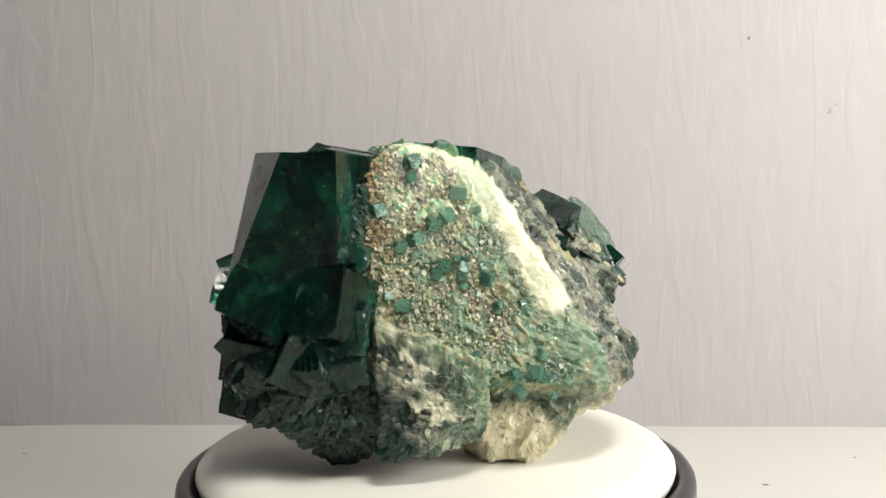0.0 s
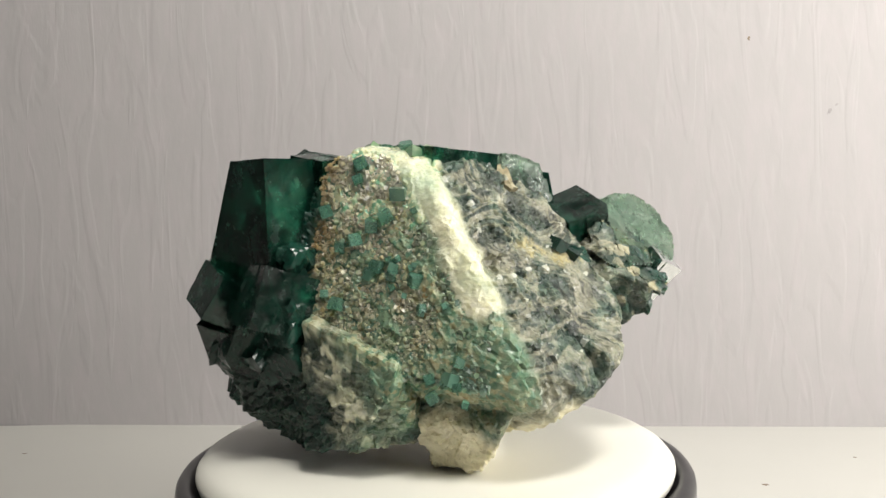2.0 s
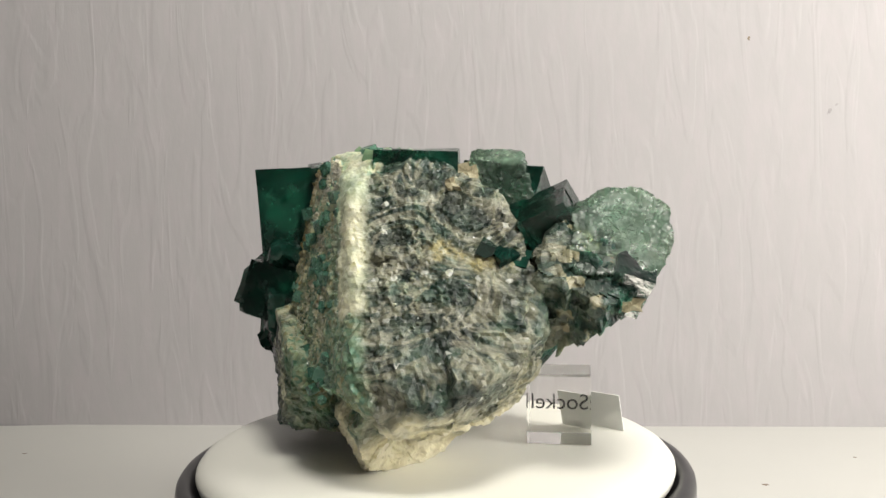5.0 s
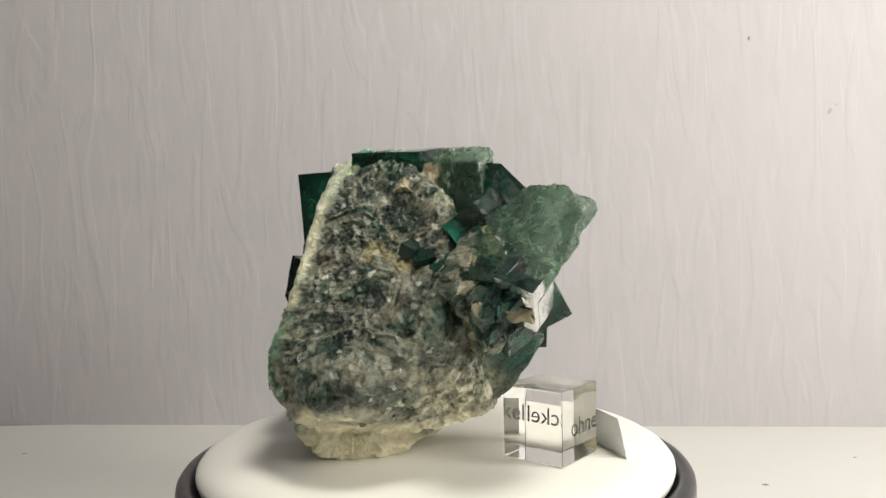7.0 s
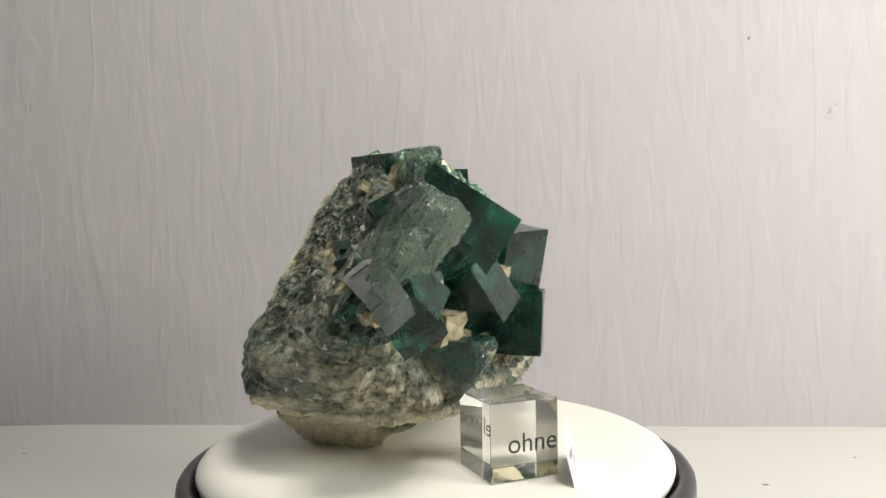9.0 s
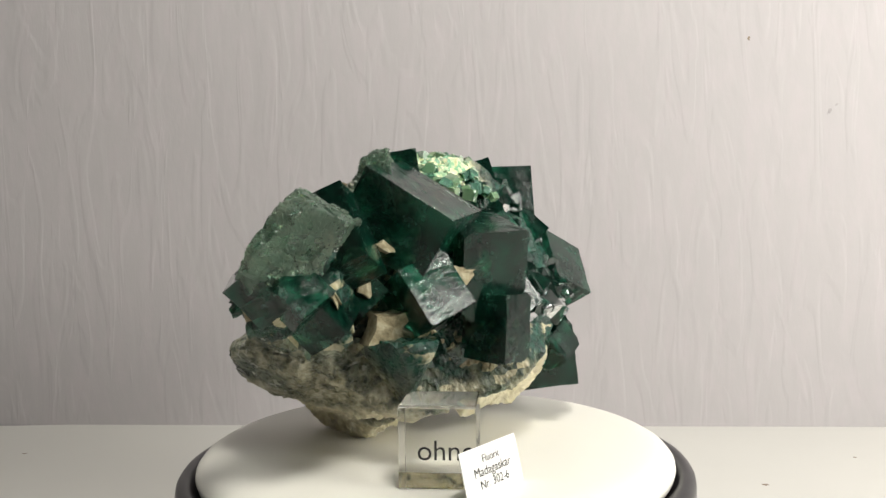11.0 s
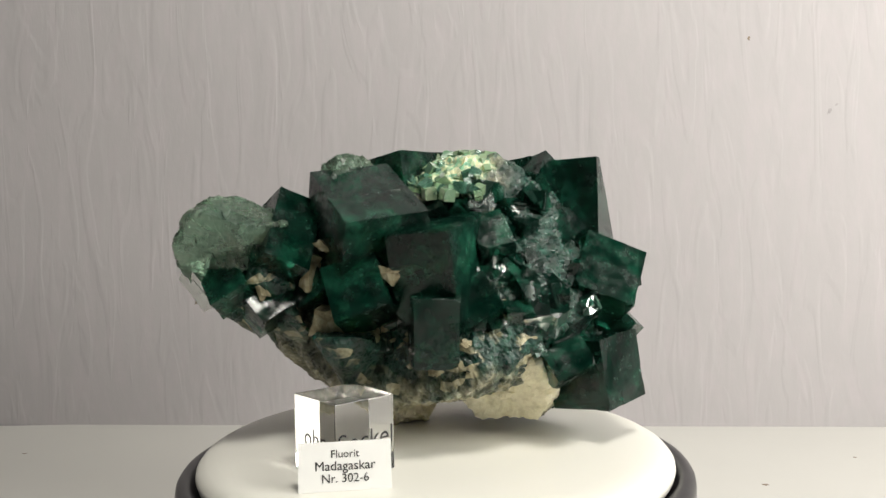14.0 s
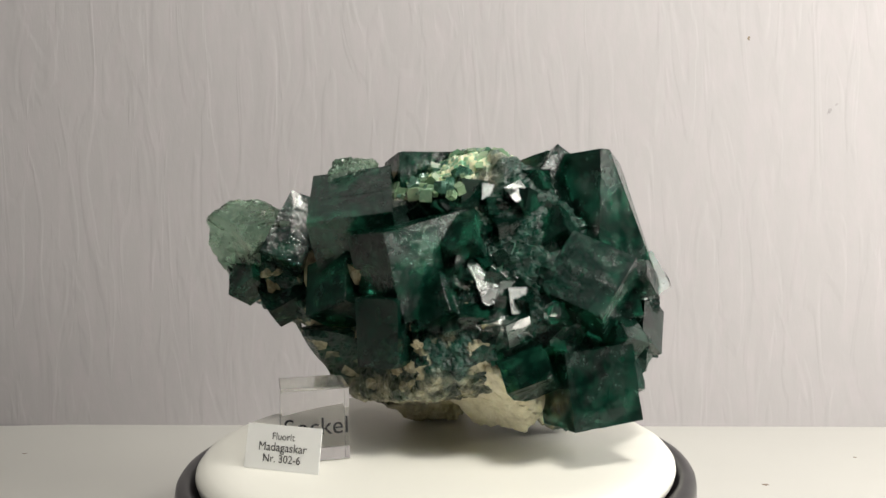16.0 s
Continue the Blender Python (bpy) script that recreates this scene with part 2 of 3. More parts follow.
def speck(name, m, sx, sy, sz, material, parent=None):
    bm = bmesh.new()
    bmesh.ops.create_icosphere(bm, subdivisions=3, radius=1.0, matrix=m @ Matrix.Diagonal((sx, sy, sz, 1)))
    for v in bm.verts:
        v.co += Vector((noise.noise(v.co * 900), noise.noise(v.co * 900 + Vector((5, 5, 5))), 0)) * 0.4 * min(sx, 0.002)
    return part(name, bm, material, parent, "", True)


speck("stain", pose(0.1568, 0, -0.3486), 0.0008, 0.0001, 0.0010, MAT_STAIN, wall)
speck("stain", pose(0.1948, 0, -0.3850, 0, 35, 0), 0.0009, 0.0001, 0.0018, MAT_SMUDGE, wall)
speck("stain", pose(0.1982, 0, -0.3818, 0, 70, 0), 0.0005, 0.0001, 0.0011, MAT_SMUDGE, wall)
for at, size in (((-0.1903, 0.1271), 0.0008), ((0.1274, 0.0662), 0.0010), ((0.1796, 0.0971), 0.0006)):
    speck("stain", pose(*at, TABLE_Z), size * 1.3, size, 0.00012, MAT_STAIN, table)
tagged(wall, "lilac grey wallpaper with vertical crinkled relief", "wall", "", "structure")
for nm, m, size in (("wall_left", pose(-1.5, -1.0, 0.5), (0.05, 3, 2.6)), ("wall_right", pose(1.5, -1.0, 0.5), (0.05, 3, 2.6)),
                    ("wall_front", pose(0, -2.2, 0.5), (3.0, 0.05, 2.6)), ("ceiling", pose(0, -1.0, 1.8), (3.2, 3.2, 0.05)),
                    ("floor", pose(0, -1.0, -0.8), (3.2, 3.2, 0.05))):
    tagged(part(nm, box_bm(*size, 0, m), MAT_ROOM), "plain painted " + nm.split("_")[0] + " of the room", nm.split("_")[0], "", "structure")

# ---- turntable ----
turntable = new("turntable")
tagged(turntable, "black plastic display turntable with a rounded ivory plate", "turntable")
part("base", lathe_bm([(0, TABLE_Z), (0.0715, TABLE_Z), (0.0725, TABLE_Z + 0.001), (0.0732, -0.0085), (0.0730, -0.0070), (0.0722, -0.0058),
                       (0.0708, -0.0052), (0.0690, -0.0055), (0.0686, -0.0075), (0, -0.0075)]), MAT_BLACK, turntable, "", True)
plate = part("plate", lathe_bm([(0, 0), (0.040, 0), (0.058, -0.0001), (0.0622, -0.0004), (0.0650, -0.0011), (0.0667, -0.0021), (0.0677, -0.0034),
                                (0.0679, -0.0046), (0.0674, -0.0062), (0.0655, -0.0070), (0, -0.0070)]), MAT_PLATE, turntable, "ivory plastic plate", True)

# ---- specimen ----
specimen = new("fluorite_specimen")
tagged(specimen, "dark green cubic fluorite crystals on pale cleaved rock", "mineral specimen")


def unit(az, el):
    a, e = radians(az), radians(el)
    return np.array((math.cos(a) * math.cos(e), math.sin(a) * math.cos(e), math.sin(e)))


def smooth_step(x, lo, hi):
    k = np.clip((x - lo) / (hi - lo), 0, 1)
    return k * k * (3 - 2 * k)


def chips(p, size, tilt, seed):
    """Cleavage relief: every cell of a Voronoi field is a small tilted plane."""
    out = np.zeros(len(p))
    for i, q in enumerate(p / size + seed):
        d, pts = noise.voronoi(Vector(q))
        c = pts[0]
        w = noise.cell_vector(c * 7.31)
        out[i] = (w - Vector((0.5, 0.5, 0.5))).dot(Vector(q) - c) * 2 * tilt + (noise.cell(c * 3.77) - 0.5) * tilt * 0.6
    return out * size


def rolling(p, size, seed, octaves=4):
    return np.array([noise.fractal(Vector(q), 0.9, 2.1, octaves) for q in p / size + seed])


def segment_distance(p, a, b):
    a, b = np.array(a, float), np.array(b, float)
    k = np.clip(((p - a) @ (b - a)) / ((b - a) @ (b - a)), 0, 1)
    return np.linalg.norm(p - a - k[:, None] * (b - a), axis=1)


def zones(p):
    """How much of each kind of rock shows at points of the surface, in millimetres."""
    x, y, z = p.T
    n1, n2 = rolling(p, 9.0, 3.1), rolling(p, 3.5, 8.7)
    front = 0.11 * x - 0.97 * (y + 8) + 0.225 * (z - 42)
    grey_d = 0.777 * x - 0.314 * (y + 8) + 0.545 * (z - 42)
    along = np.minimum(segment_distance(p, (6, -25, 82), (16, -29, 70)), segment_distance(p, (16, -29, 70), (31, -34, 45)))
    band = 1 - smooth_step(along + 1.8 * n1, 3.2, 7.0)
    band = np.maximum(band, 0.8 * (1 - smooth_step(segment_distance(p, (-8, -22, 83), (6, -24, 83)) + 2 * n1, 2.5, 6)))
    corner = (1 - smooth_step(x + 3 * n1, -4, 4)) * (1 - smooth_step(z + 0.4 * (x + 10) + 3 * n1, 31, 37)) * smooth_step(-y, 22, 30)
    quartz = 1 - smooth_step(segment_distance(p, (-9, -44, 34), (6, -43, 12)) + 6 * n1 + 3 * n2, 3, 11)
    druse = smooth_step(front - grey_d * 0.75 + 2 * n1, -2.0, 3.0) * smooth_step(front, 18, 24) * smooth_step(x + 2 * n1, -18, -14)
    low = (1 - smooth_step(z - 0.28 * (x - 16) + 4 * n1, 5, 11)) * smooth_step(x, -2, 6) * (1 - 0.8 * smooth_step(y + 5 * n1, -18, -4))
    low = np.maximum(low, (1 - smooth_step(z + 4 * n1, 8, 15)) * smooth_step(y, -22, -12))
    druse = druse * (1 - band) * (1 - low) * (1 - corner)
    grey = smooth_step(grey_d - front * 0.9 + 3 * n1, -4, 3) * (1 - band) * smooth_step(-y + 0.1 * x + 3 * n1, -18, -8) * (1 - low * 0.5)
    grey = np.maximum(grey * (1 - 0.7 * corner) * (1 - 0.6 * smooth_step(x + y, 55, 70)), 0.65 * quartz)
    band = np.maximum(band, 0.8 * quartz * smooth_step(n2 + n1, -0.1, 0.3))
    druse = druse * (1 - 0.7 * quartz)
    pale = (1 - smooth_step(z + 7 * n1 + 3 * n2 + 0.8 * np.clip(y - 4 - 0.2 * x, 0, 14), 24, 36)) * (1 - corner) * smooth_step(y, -6, 8)
    pale = np.maximum(pale, 0.5 * grey * (1 - smooth_step(z - 0.55 * (y + 15) + 9 * n1 + 5 * n2, 11, 22)))
    gold = 1 - smooth_step(segment_distance(p, (34, -9, 57), (42, 3, 52)) + 2.5 * n1 + 2 * n2, 1.0, 3.5)
    top = smooth_step(z - 0.35 * y + 3 * n1, 70, 75) * (1 - smooth_step(np.abs(x + 4 + 0.25 * y) + 3 * n1, 11, 15)) * (1 - smooth_step(y, 4, 12))
    return dict(druse=druse, band=band, grey=grey, low=low, pale=pale, top=top, gold=gold, corner=corner, back=smooth_step(y, 4, 14))


def lobe(name, centre, facets, level, material, label="", sharp=36, relief=((9.0, 0.9), (3.2, 0.35)), chip=((7.0, 0.10), (2.8, 0.24), (1.3, 0.16)), seed=0.0,
         parent=None, foot=0):
    """A broken lump bounded by facets (azimuth, elevation, distance) round a centre, with rough relief; foot: up to where it is chalky."""
    bm = bmesh.new()
    bmesh.ops.create_icosphere(bm, subdivisions=level, radius=1.0)
    u = np.array([v.co for v in bm.verts])
    u /= np.linalg.norm(u, axis=1)[:, None]
    n = np.array([unit(a, e) for a, e, d in facets])
    d = np.array([f[2] for f in facets])
    k = np.maximum(u @ n.T, 1e-3) / d
    r = 1 / np.power(np.sum(np.power(k * 30, sharp), axis=1), 1 / sharp) * 30
    c = np.array(centre, float)
    p = c + r[:, None] * u
    off = np.zeros(len(p))
    for size, amount in relief:
        off += rolling(p, size, seed + size) * amount
    zn = zones(p)
    calm = 1 - 0.75 * zn["band"]
    for size, tilt in chip:
        off += chips(p, size, tilt, seed + 2 * size) * calm
    p = p + off[:, None] * u
    p[:, 2] = np.maximum(p[:, 2], 0.1)
    for v, q in zip(bm.verts, p):
        v.co = q * MM
    ob = part(name, bm, material, parent or specimen, label)
    spread = 0.0 if foot == 30 else 1.0
    height = p[:, 2] + spread * (0.45 * np.maximum(p[:, 1] + 18, 0) + 0.5 * np.maximum(p[:, 0] - 25, 0)) + 3 * rolling(p, 9.0, 3.1)
    cream = 1 - smooth_step(height, foot - 5, foot)
    for key, val in zn.items():
        a = ob.data.attributes.new(key, "FLOAT", "POINT")
        a.data.foreach_set("value", (cream if foot and key == "low" else val).astype(np.float32))
    return ob


BODY = ((-84, 13, 28.6), (-22, 33, 35.3), (83, 8, 25.1), (116, 25, 25.5), (87, 51, 33.3), (0, 88, 41.6), (14, -64, 42.4), (40, -40, 43.5), (0, -15, 62.1), (-40, -10, 51.8),
        (-90, -48, 33.4), (180, -45, 41.2), (150, -35, 38.5), (90, -45, 40.2), (180, 0, 46.0), (-140, -20, 54.0), (165, 30, 42.1), (-150, 50, 43.1), (-50, 55, 40.1), (150, -80, 30.3))
lobe("matrix", (0, -8, 42), BODY, 7, MAT_BODY, "cleaved grey and cream rock matrix")
lobe("crust", (-20, -27, 22), ((-90, 0, 14.3), (-90, -45, 16.1), (-50, -35, 20.1), (0, -40, 15.0), (180, 0, 21.5), (180, -45, 19.9), (-135, -20, 23.3), (-110, -70, 23.3),
                               (120, -45, 23.6), (60, -60, 17.5), (0, 60, 16.6), (90, 30, 20.1)), 6, MAT_BODY, "greenish cleaved crust", seed=3.0)
lobe("crust", (0, -33, 18), ((-90, 0, 11.4), (-90, -45, 16.3), (-50, -35, 11.3), (0, 0, 13.7), (180, 0, 14.4), (0, -45, 17.0), (180, -45, 18.0), (90, -45, 9.8), (90, 0, 8.0),
                             (0, -88, 11.2), (0, 70, 15.8)), 6, MAT_BODY, "white veined greenish crust", seed=6.0)
lobe("ledge", (27, 0, 24), ((90, 0, 14.0), (45, 0, 20.7), (0, 0, 30.4), (90, -45, 7.0), (30, -45, 13.9), (150, -45, 9.0), (-30, -40, 25.3), (-90, -40, 13.5), (0, -85, 10.1),
                            (0, 60, 21.0), (180, 0, 14.0), (-90, 0, 16.0)), 6, MAT_BODY, "grey and cream ledge of rock", seed=7.0)
lobe("crystal_mass", (-33, -26, 42), ((-95, 5, 18.5), (-140, 10, 18.6), (180, 0, 18.0), (150, 20, 13.0), (-120, -30, 25.5), (-90, -40, 24.1), (0, 80, 18.0), (180, -50, 31.5),
                                      (0, -75, 26.1), (0, 0, 17.7), (60, -10, 16.0)), 6, MAT_MASS, "dark green intergrown fluorite", seed=5.0,
     relief=((9.0, 0.6),), chip=((9.0, 0.4), (3.0, 0.10)))
lobe("spur", (49, 23, 52), ((-30, 35, 5.6), (40, 0, 13.0), (80, 0, 8.0), (60, 50, 8.0), (0, 80, 12.0), (60, -50, 13.0), (150, 0, 13.6), (-60, -30, 13.0), (100, -40, 11.0),
                            (20, -30, 13.9), (-150, 10, 13.1), (180, 50, 12.0), (-100, 30, 12.0)), 6, MAT_BODY, "green and cream spur of rock", seed=9.0,
     chip=((6.0, 0.30), (2.5, 0.12)))
lobe("pale_crystal", (49.2, 31.5, 57.1), ((-30, 35, 6.5), (150, -35, 7.5), (60, 0, 12.0), (-120, 0, 12.0), (150, 55, 13.0), (-30, -55, 13.0), (60, 50, 14.5), (98, -35, 5.2), (-2, -32, 14.5), (30, -20, 14.0),
                                          (-100, 50, 13.0)), 7, MAT_PALE, "pale sea-green frosted crystal", seed=13.0, relief=((7.0, 0.6), (2.2, 0.25)),
     chip=((6.0, 0.12), (2.0, 0.08), (0.9, 0.10)))
lobe("pale_crystal", (22.5, 10.5, 74.5), ((-30, 10, 3.0), (150, 10, 6.5), (60, 15, 8.9), (-120, 10, 7.8), (0, 70, 7.3), (180, 55, 8.9), (0, -80, 9.0)),
     6, MAT_PALE, "pale sea-green frosted crystal", seed=15.0, relief=((7.0, 0.4), (2.0, 0.15)), chip=((4.0, 0.22), (1.6, 0.2), (0.9, 0.2)))
lobe("foot", (22, -20, 13), ((-90, -20, 12.1), (-30, -22, 16.2), (20, -28, 8.0), (90, -35, 32.6), (150, -30, 19.5), (-150, -25, 15.0), (-80, -80, 13.3), (-50, -50, 14.9),
                             (120, -60, 17.0), (0, 90, 21.0), (0, 20, 20.0), (180, 20, 18.2), (-45, 30, 22.0), (-90, 20, 12.8)), 6, MAT_BODY, "cream chalky rock foot", seed=17.0, foot=18)
lobe("foot", (-21, -1, 15), ((95, -40, 3.4), (180, -25, 14.0), (0, -30, 14.0), (-90, -30, 9.0), (0, 90, 15.0), (95, 20, 15.0), (-100, -80, 13.0), (-135, -25, 14.0),
                             (45, -45, 10.0), (140, -40, 9.0), (0, 20, 18.0), (180, 20, 15.0), (-90, 20, 12.0)), 6, MAT_BODY, "cream chalky rock foot", seed=21.0, foot=30)


def crystal_bm(sx, sy, sz, seed, chip=0.45, steps=2, wear=0.35):
    """A cubic crystal in millimetres: uneven faces, worn edges, growth steps and knocked corners."""
    rnd = random.Random(seed)
    bm = box_bm(sx, sy, sz)
    half = (sx / 2, sy / 2, sz / 2)
    for axis in range(3):
        for _ in range(steps):
            at, no = [0, 0, 0], [0, 0, 0]
            at[axis], no[axis] = rnd.uniform(-0.75, 0.75) * half[axis], 1
            no[(axis + 1) % 3] = rnd.uniform(-0.06, 0.06)
            bmesh.ops.bisect_plane(bm, geom=bm.verts[:] + bm.edges[:] + bm.faces[:], plane_co=at, plane_no=no)
    for f in [f for f in bm.faces if rnd.random() < 0.16]:
        lift = rnd.uniform(0.06, 0.22) * rnd.choice((1, 1, -1))
        got = bmesh.ops.extrude_discrete_faces(bm, faces=[f])["faces"][0]
        bmesh.ops.translate(bm, verts=got.verts[:], vec=got.normal * lift)
    for _ in range(2 if wear else 0):
        corner = Vector([rnd.choice((-1, 1)) * h for h in half])
        no = Vector([math.copysign(rnd.uniform(0.4, 1.0), c) for c in corner]).normalized()
        cut = bmesh.ops.bisect_plane(bm, geom=bm.verts[:] + bm.edges[:] + bm.faces[:], plane_co=corner - no * rnd.uniform(0.4, 1.6), plane_no=no, clear_outer=True)
        bmesh.ops.holes_fill(bm, edges=[e for e in bm.edges if e.is_boundary])
    sharp = [e for e in bm.edges if len(e.link_faces) == 2 and e.calc_face_angle(0) > 1.0]
    bmesh.ops.bevel(bm, geom=sharp, offset=chip * 0.5, segments=1, affect="EDGES", clamp_overlap=True)
    off = Vector((seed * 0.37 % 50, seed * 0.11 % 50, 3.3))
    for v in bm.verts:
        v.co += Vector((noise.noise(v.co * 0.16 + off), noise.noise(v.co * 0.16 - off), noise.noise(v.co * 0.16 + off * 2))) * wear
    bmesh.ops.scale(bm, vec=(MM, MM, MM), verts=bm.verts[:])
    bmesh.ops.recalc_face_normals(bm, faces=bm.faces[:])
    return bm


def crystal(x, y, z, rx, ry, rz, sx, sy, sz, material=None, label="", chip=0.45, cut=None):
    m = pose(x * MM, y * MM, z * MM, rx, ry, rz)
    bm = crystal_bm(sx, sy, sz, int(x * 31 + y * 57 + z * 91) % 9973, chip)
    if cut:
        at, no = m.inverted() @ (Vector(cut[:3]) * MM), m.to_3x3().inverted() @ Vector(cut[3:])
        bmesh.ops.bisect_plane(bm, geom=bm.verts[:] + bm.edges[:] + bm.faces[:], plane_co=at, plane_no=no, clear_outer=True)
        bmesh.ops.holes_fill(bm, edges=[e for e in bm.edges if e.is_boundary])
    ob = part("crystal", bm, material or MAT_FLUORITE, specimen, label)
    ob.matrix_local = m
    return ob


# the large crystals
crystal(14.4, 16.7, 64.0, 171.5, -32.3, -40.9, 26.5, 23.4, 19.5)
crystal(-7.2, 13.3, 51.7, -10.1, 77.1, -107.1, 24.0, 18.2, 28.3)
crystal(-7.3, 24.2, 35.3, -87.1, -0.2, -154.4, 11.7, 17.9, 14.3)
crystal(-47.2, -10.8, 45.7, -143.0, -51.3, -105.0, 18.4, 17.5, 17.2)
crystal(-33.6, -2.3, 37.1, -97.0, -46.3, -147.3, 14.8, 16.7, 15.0)
crystal(-45.3, -11.7, 20.0, -96.9, -4.5, -117.4, 19.1, 19.5, 18.9)
crystal(-34.2, -32.1, 63.7, 3.9, 2.3, -10.0, 28.9, 24.9, 34.7, None, "large dark green crystal", 1.0, (-42.0, -32, 80.0, -0.84, -0.43, 0.31))
crystal(-21.2, -26.4, 76.3, -169.0, -9.2, 81.6, 9.4, 11.7, 11.2)
crystal(-27.1, -20.5, 73.2, -160.9, 48.0, 77.9, 18.4, 11.2, 11.6)
crystal(-37.9, -10.2, 60.3, -134.4, 43.8, 143.9, 10.3, 8.0, 8.9)
crystal(-25.5, 1.9, 45.1, -124.2, -11.2, -118.2, 13.5, 14.4, 13.0)
crystal(36.5, 22.8, 59.3, -42.3, 54.5, 98.2, 22.0, 13.0, 15.0)
crystal(9.1, -7.3, 77.4, 13.7, 82.6, 169.8, 12.5, 22.9, 15.1)
crystal(-24.0, -40.9, 42.9, -91.0, 16.0, 61.3, 17.7, 16.0, 15.6)
crystal(-39.0, 4.2, 24.1, 29.9, 22.2, 33.1, 12.0, 9.9, 9.1)
crystal(-46.6, -23.7, 41.5, 20.1, 8.6, 39.1, 11.5, 12.1, 13.6)
crystal(-45.5, -34.4, 33.2, 36.0, 12.2, 9.5, 12.5, 12.4, 14.0)
crystal(-40.3, -42.5, 43.8, 19.0, 24.5, 69.3, 14.5, 15.6, 11.6)
crystal(-32.7, -37.9, 31.0, 11.4, 24.5, 28.3, 13.7, 11.3, 15.1)
crystal(-51.6, -24.5, 46.5, 51.4, 17.4, 13.6, 11.2, 7.3, 7.2)
crystal(-52.0, -18.1, 31.9, 24.1, 47.0, 5.4, 8.8, 8.2, 9.3)
crystal(-14.0, -3.1, 66.0, 20.0, 35.0, 50.0, 11.0, 12.0, 10.0)
crystal(-19.0, 6.0, 58.0, 40.0, 15.0, 25.0, 10.0, 10.0, 12.0)
crystal(-16.0, 13.0, 40.0, 25.0, 30.0, 20.0, 13.0, 14.0, 12.0)
crystal(-26.0, 3.0, 37.0, 15.0, 25.0, 60.0, 12.0, 12.0, 12.0)
crystal(12.8, 23.4, 44.3, 26.0, 19.7, 13.3, 15.3, 13.9, 16.0)
crystal(30.0, 17.0, 45.0, 30.0, 35.0, 15.0, 10.0, 11.0, 11.0)
crystal(40.8, 23.8, 41.5, 33.3, 27.1, 53.5, 13.3, 12.1, 11.4)
crystal(56.7, 28.7, 48.0, 40.2, 19.2, 65.7, 9.4, 8.4, 12.5)
crystal(48.5, 31.5, 46.5, 34.5, 30.1, 20.0, 10.6, 8.6, 10.2)

# the dark pit in the cleaved side and its little facets
for x, y, z, rx, ry, rz, size in ((40.0, 4.5, 54.0, 20, 35, 15, 5.0), (40.5, 8.0, 52.5, 40, 10, 50, 5.5), (38.0, 0.5, 56.5, 15, 30, 70, 4.0)):
    crystal(x, y, z, rx, ry, rz, size, size * 1.1, size * 0.9, MAT_MASS)


def body_radius(u):
    """Distance from the body's centre to its surface along u."""
    best = 99.0
    for a, e, d in BODY:
        k = float(unit(a, e) @ u)
        if k > 0.05:
            best = min(best, d / k)
    return best


# smaller crystals between the large ones
SMALL = [crystal_bm(10, 10, 10, 11 + i, 0.5, 1, 0.4) for i in range(4)]
SMALL_MESH = []
for bm in SMALL:
    me = bpy.data.meshes.new("crystal")
    bmesh.ops.scale(bm, vec=(0.1, 0.1, 0.1), verts=bm.verts[:])
    bm.to_mesh(me)
    bm.free()
    me.materials.append(MAT_FLUORITE)
    SMALL_MESH.append(me)
rnd = random.Random(77)
for i in range(150):
    az, el = rnd.uniform(62, 215), rnd.uniform(-30, 62)
    u = unit(az, el)
    if (az < 80 and el > 20) or (95 < az < 150 and el < -12):
        continue
    size = rnd.uniform(3.0, 7.5)
    at = np.array((0, -8, 42)) + u * (body_radius(u) - size * 0.28)
    ob = new("crystal", rnd.choice(SMALL_MESH))
    ob.parent = specimen
    ob.matrix_local = (pose(*(at * MM), rnd.uniform(0, 90), rnd.uniform(-30, 30), rnd.uniform(0, 90))
                       @ Matrix.Diagonal((size, size * rnd.uniform(0.8, 1.15), size * rnd.uniform(0.8, 1.2), 1)))

# cream matrix left bare between the crystals, in jagged scraps
def mat_scrap():
    n = Nodes("cream_scrap")
    v = n.coords()
    f = n.noise(v, 320.0, 5, 0.65)
    c = n.ramp(f, (0.34, (0.15, 0.12, 0.065)), (0.5, (0.31, 0.27, 0.165)), (0.68, (0.48, 0.44, 0.31)))
    b = n.bump(n.noise(v, 1100.0, 5, 0.65), 0.6, 0.0005)
    return n.set(Base_Color=c, Roughness=0.75, Normal=n.bump(f, 0.4, 0.001, b))


MAT_SCRAP = mat_scrap()


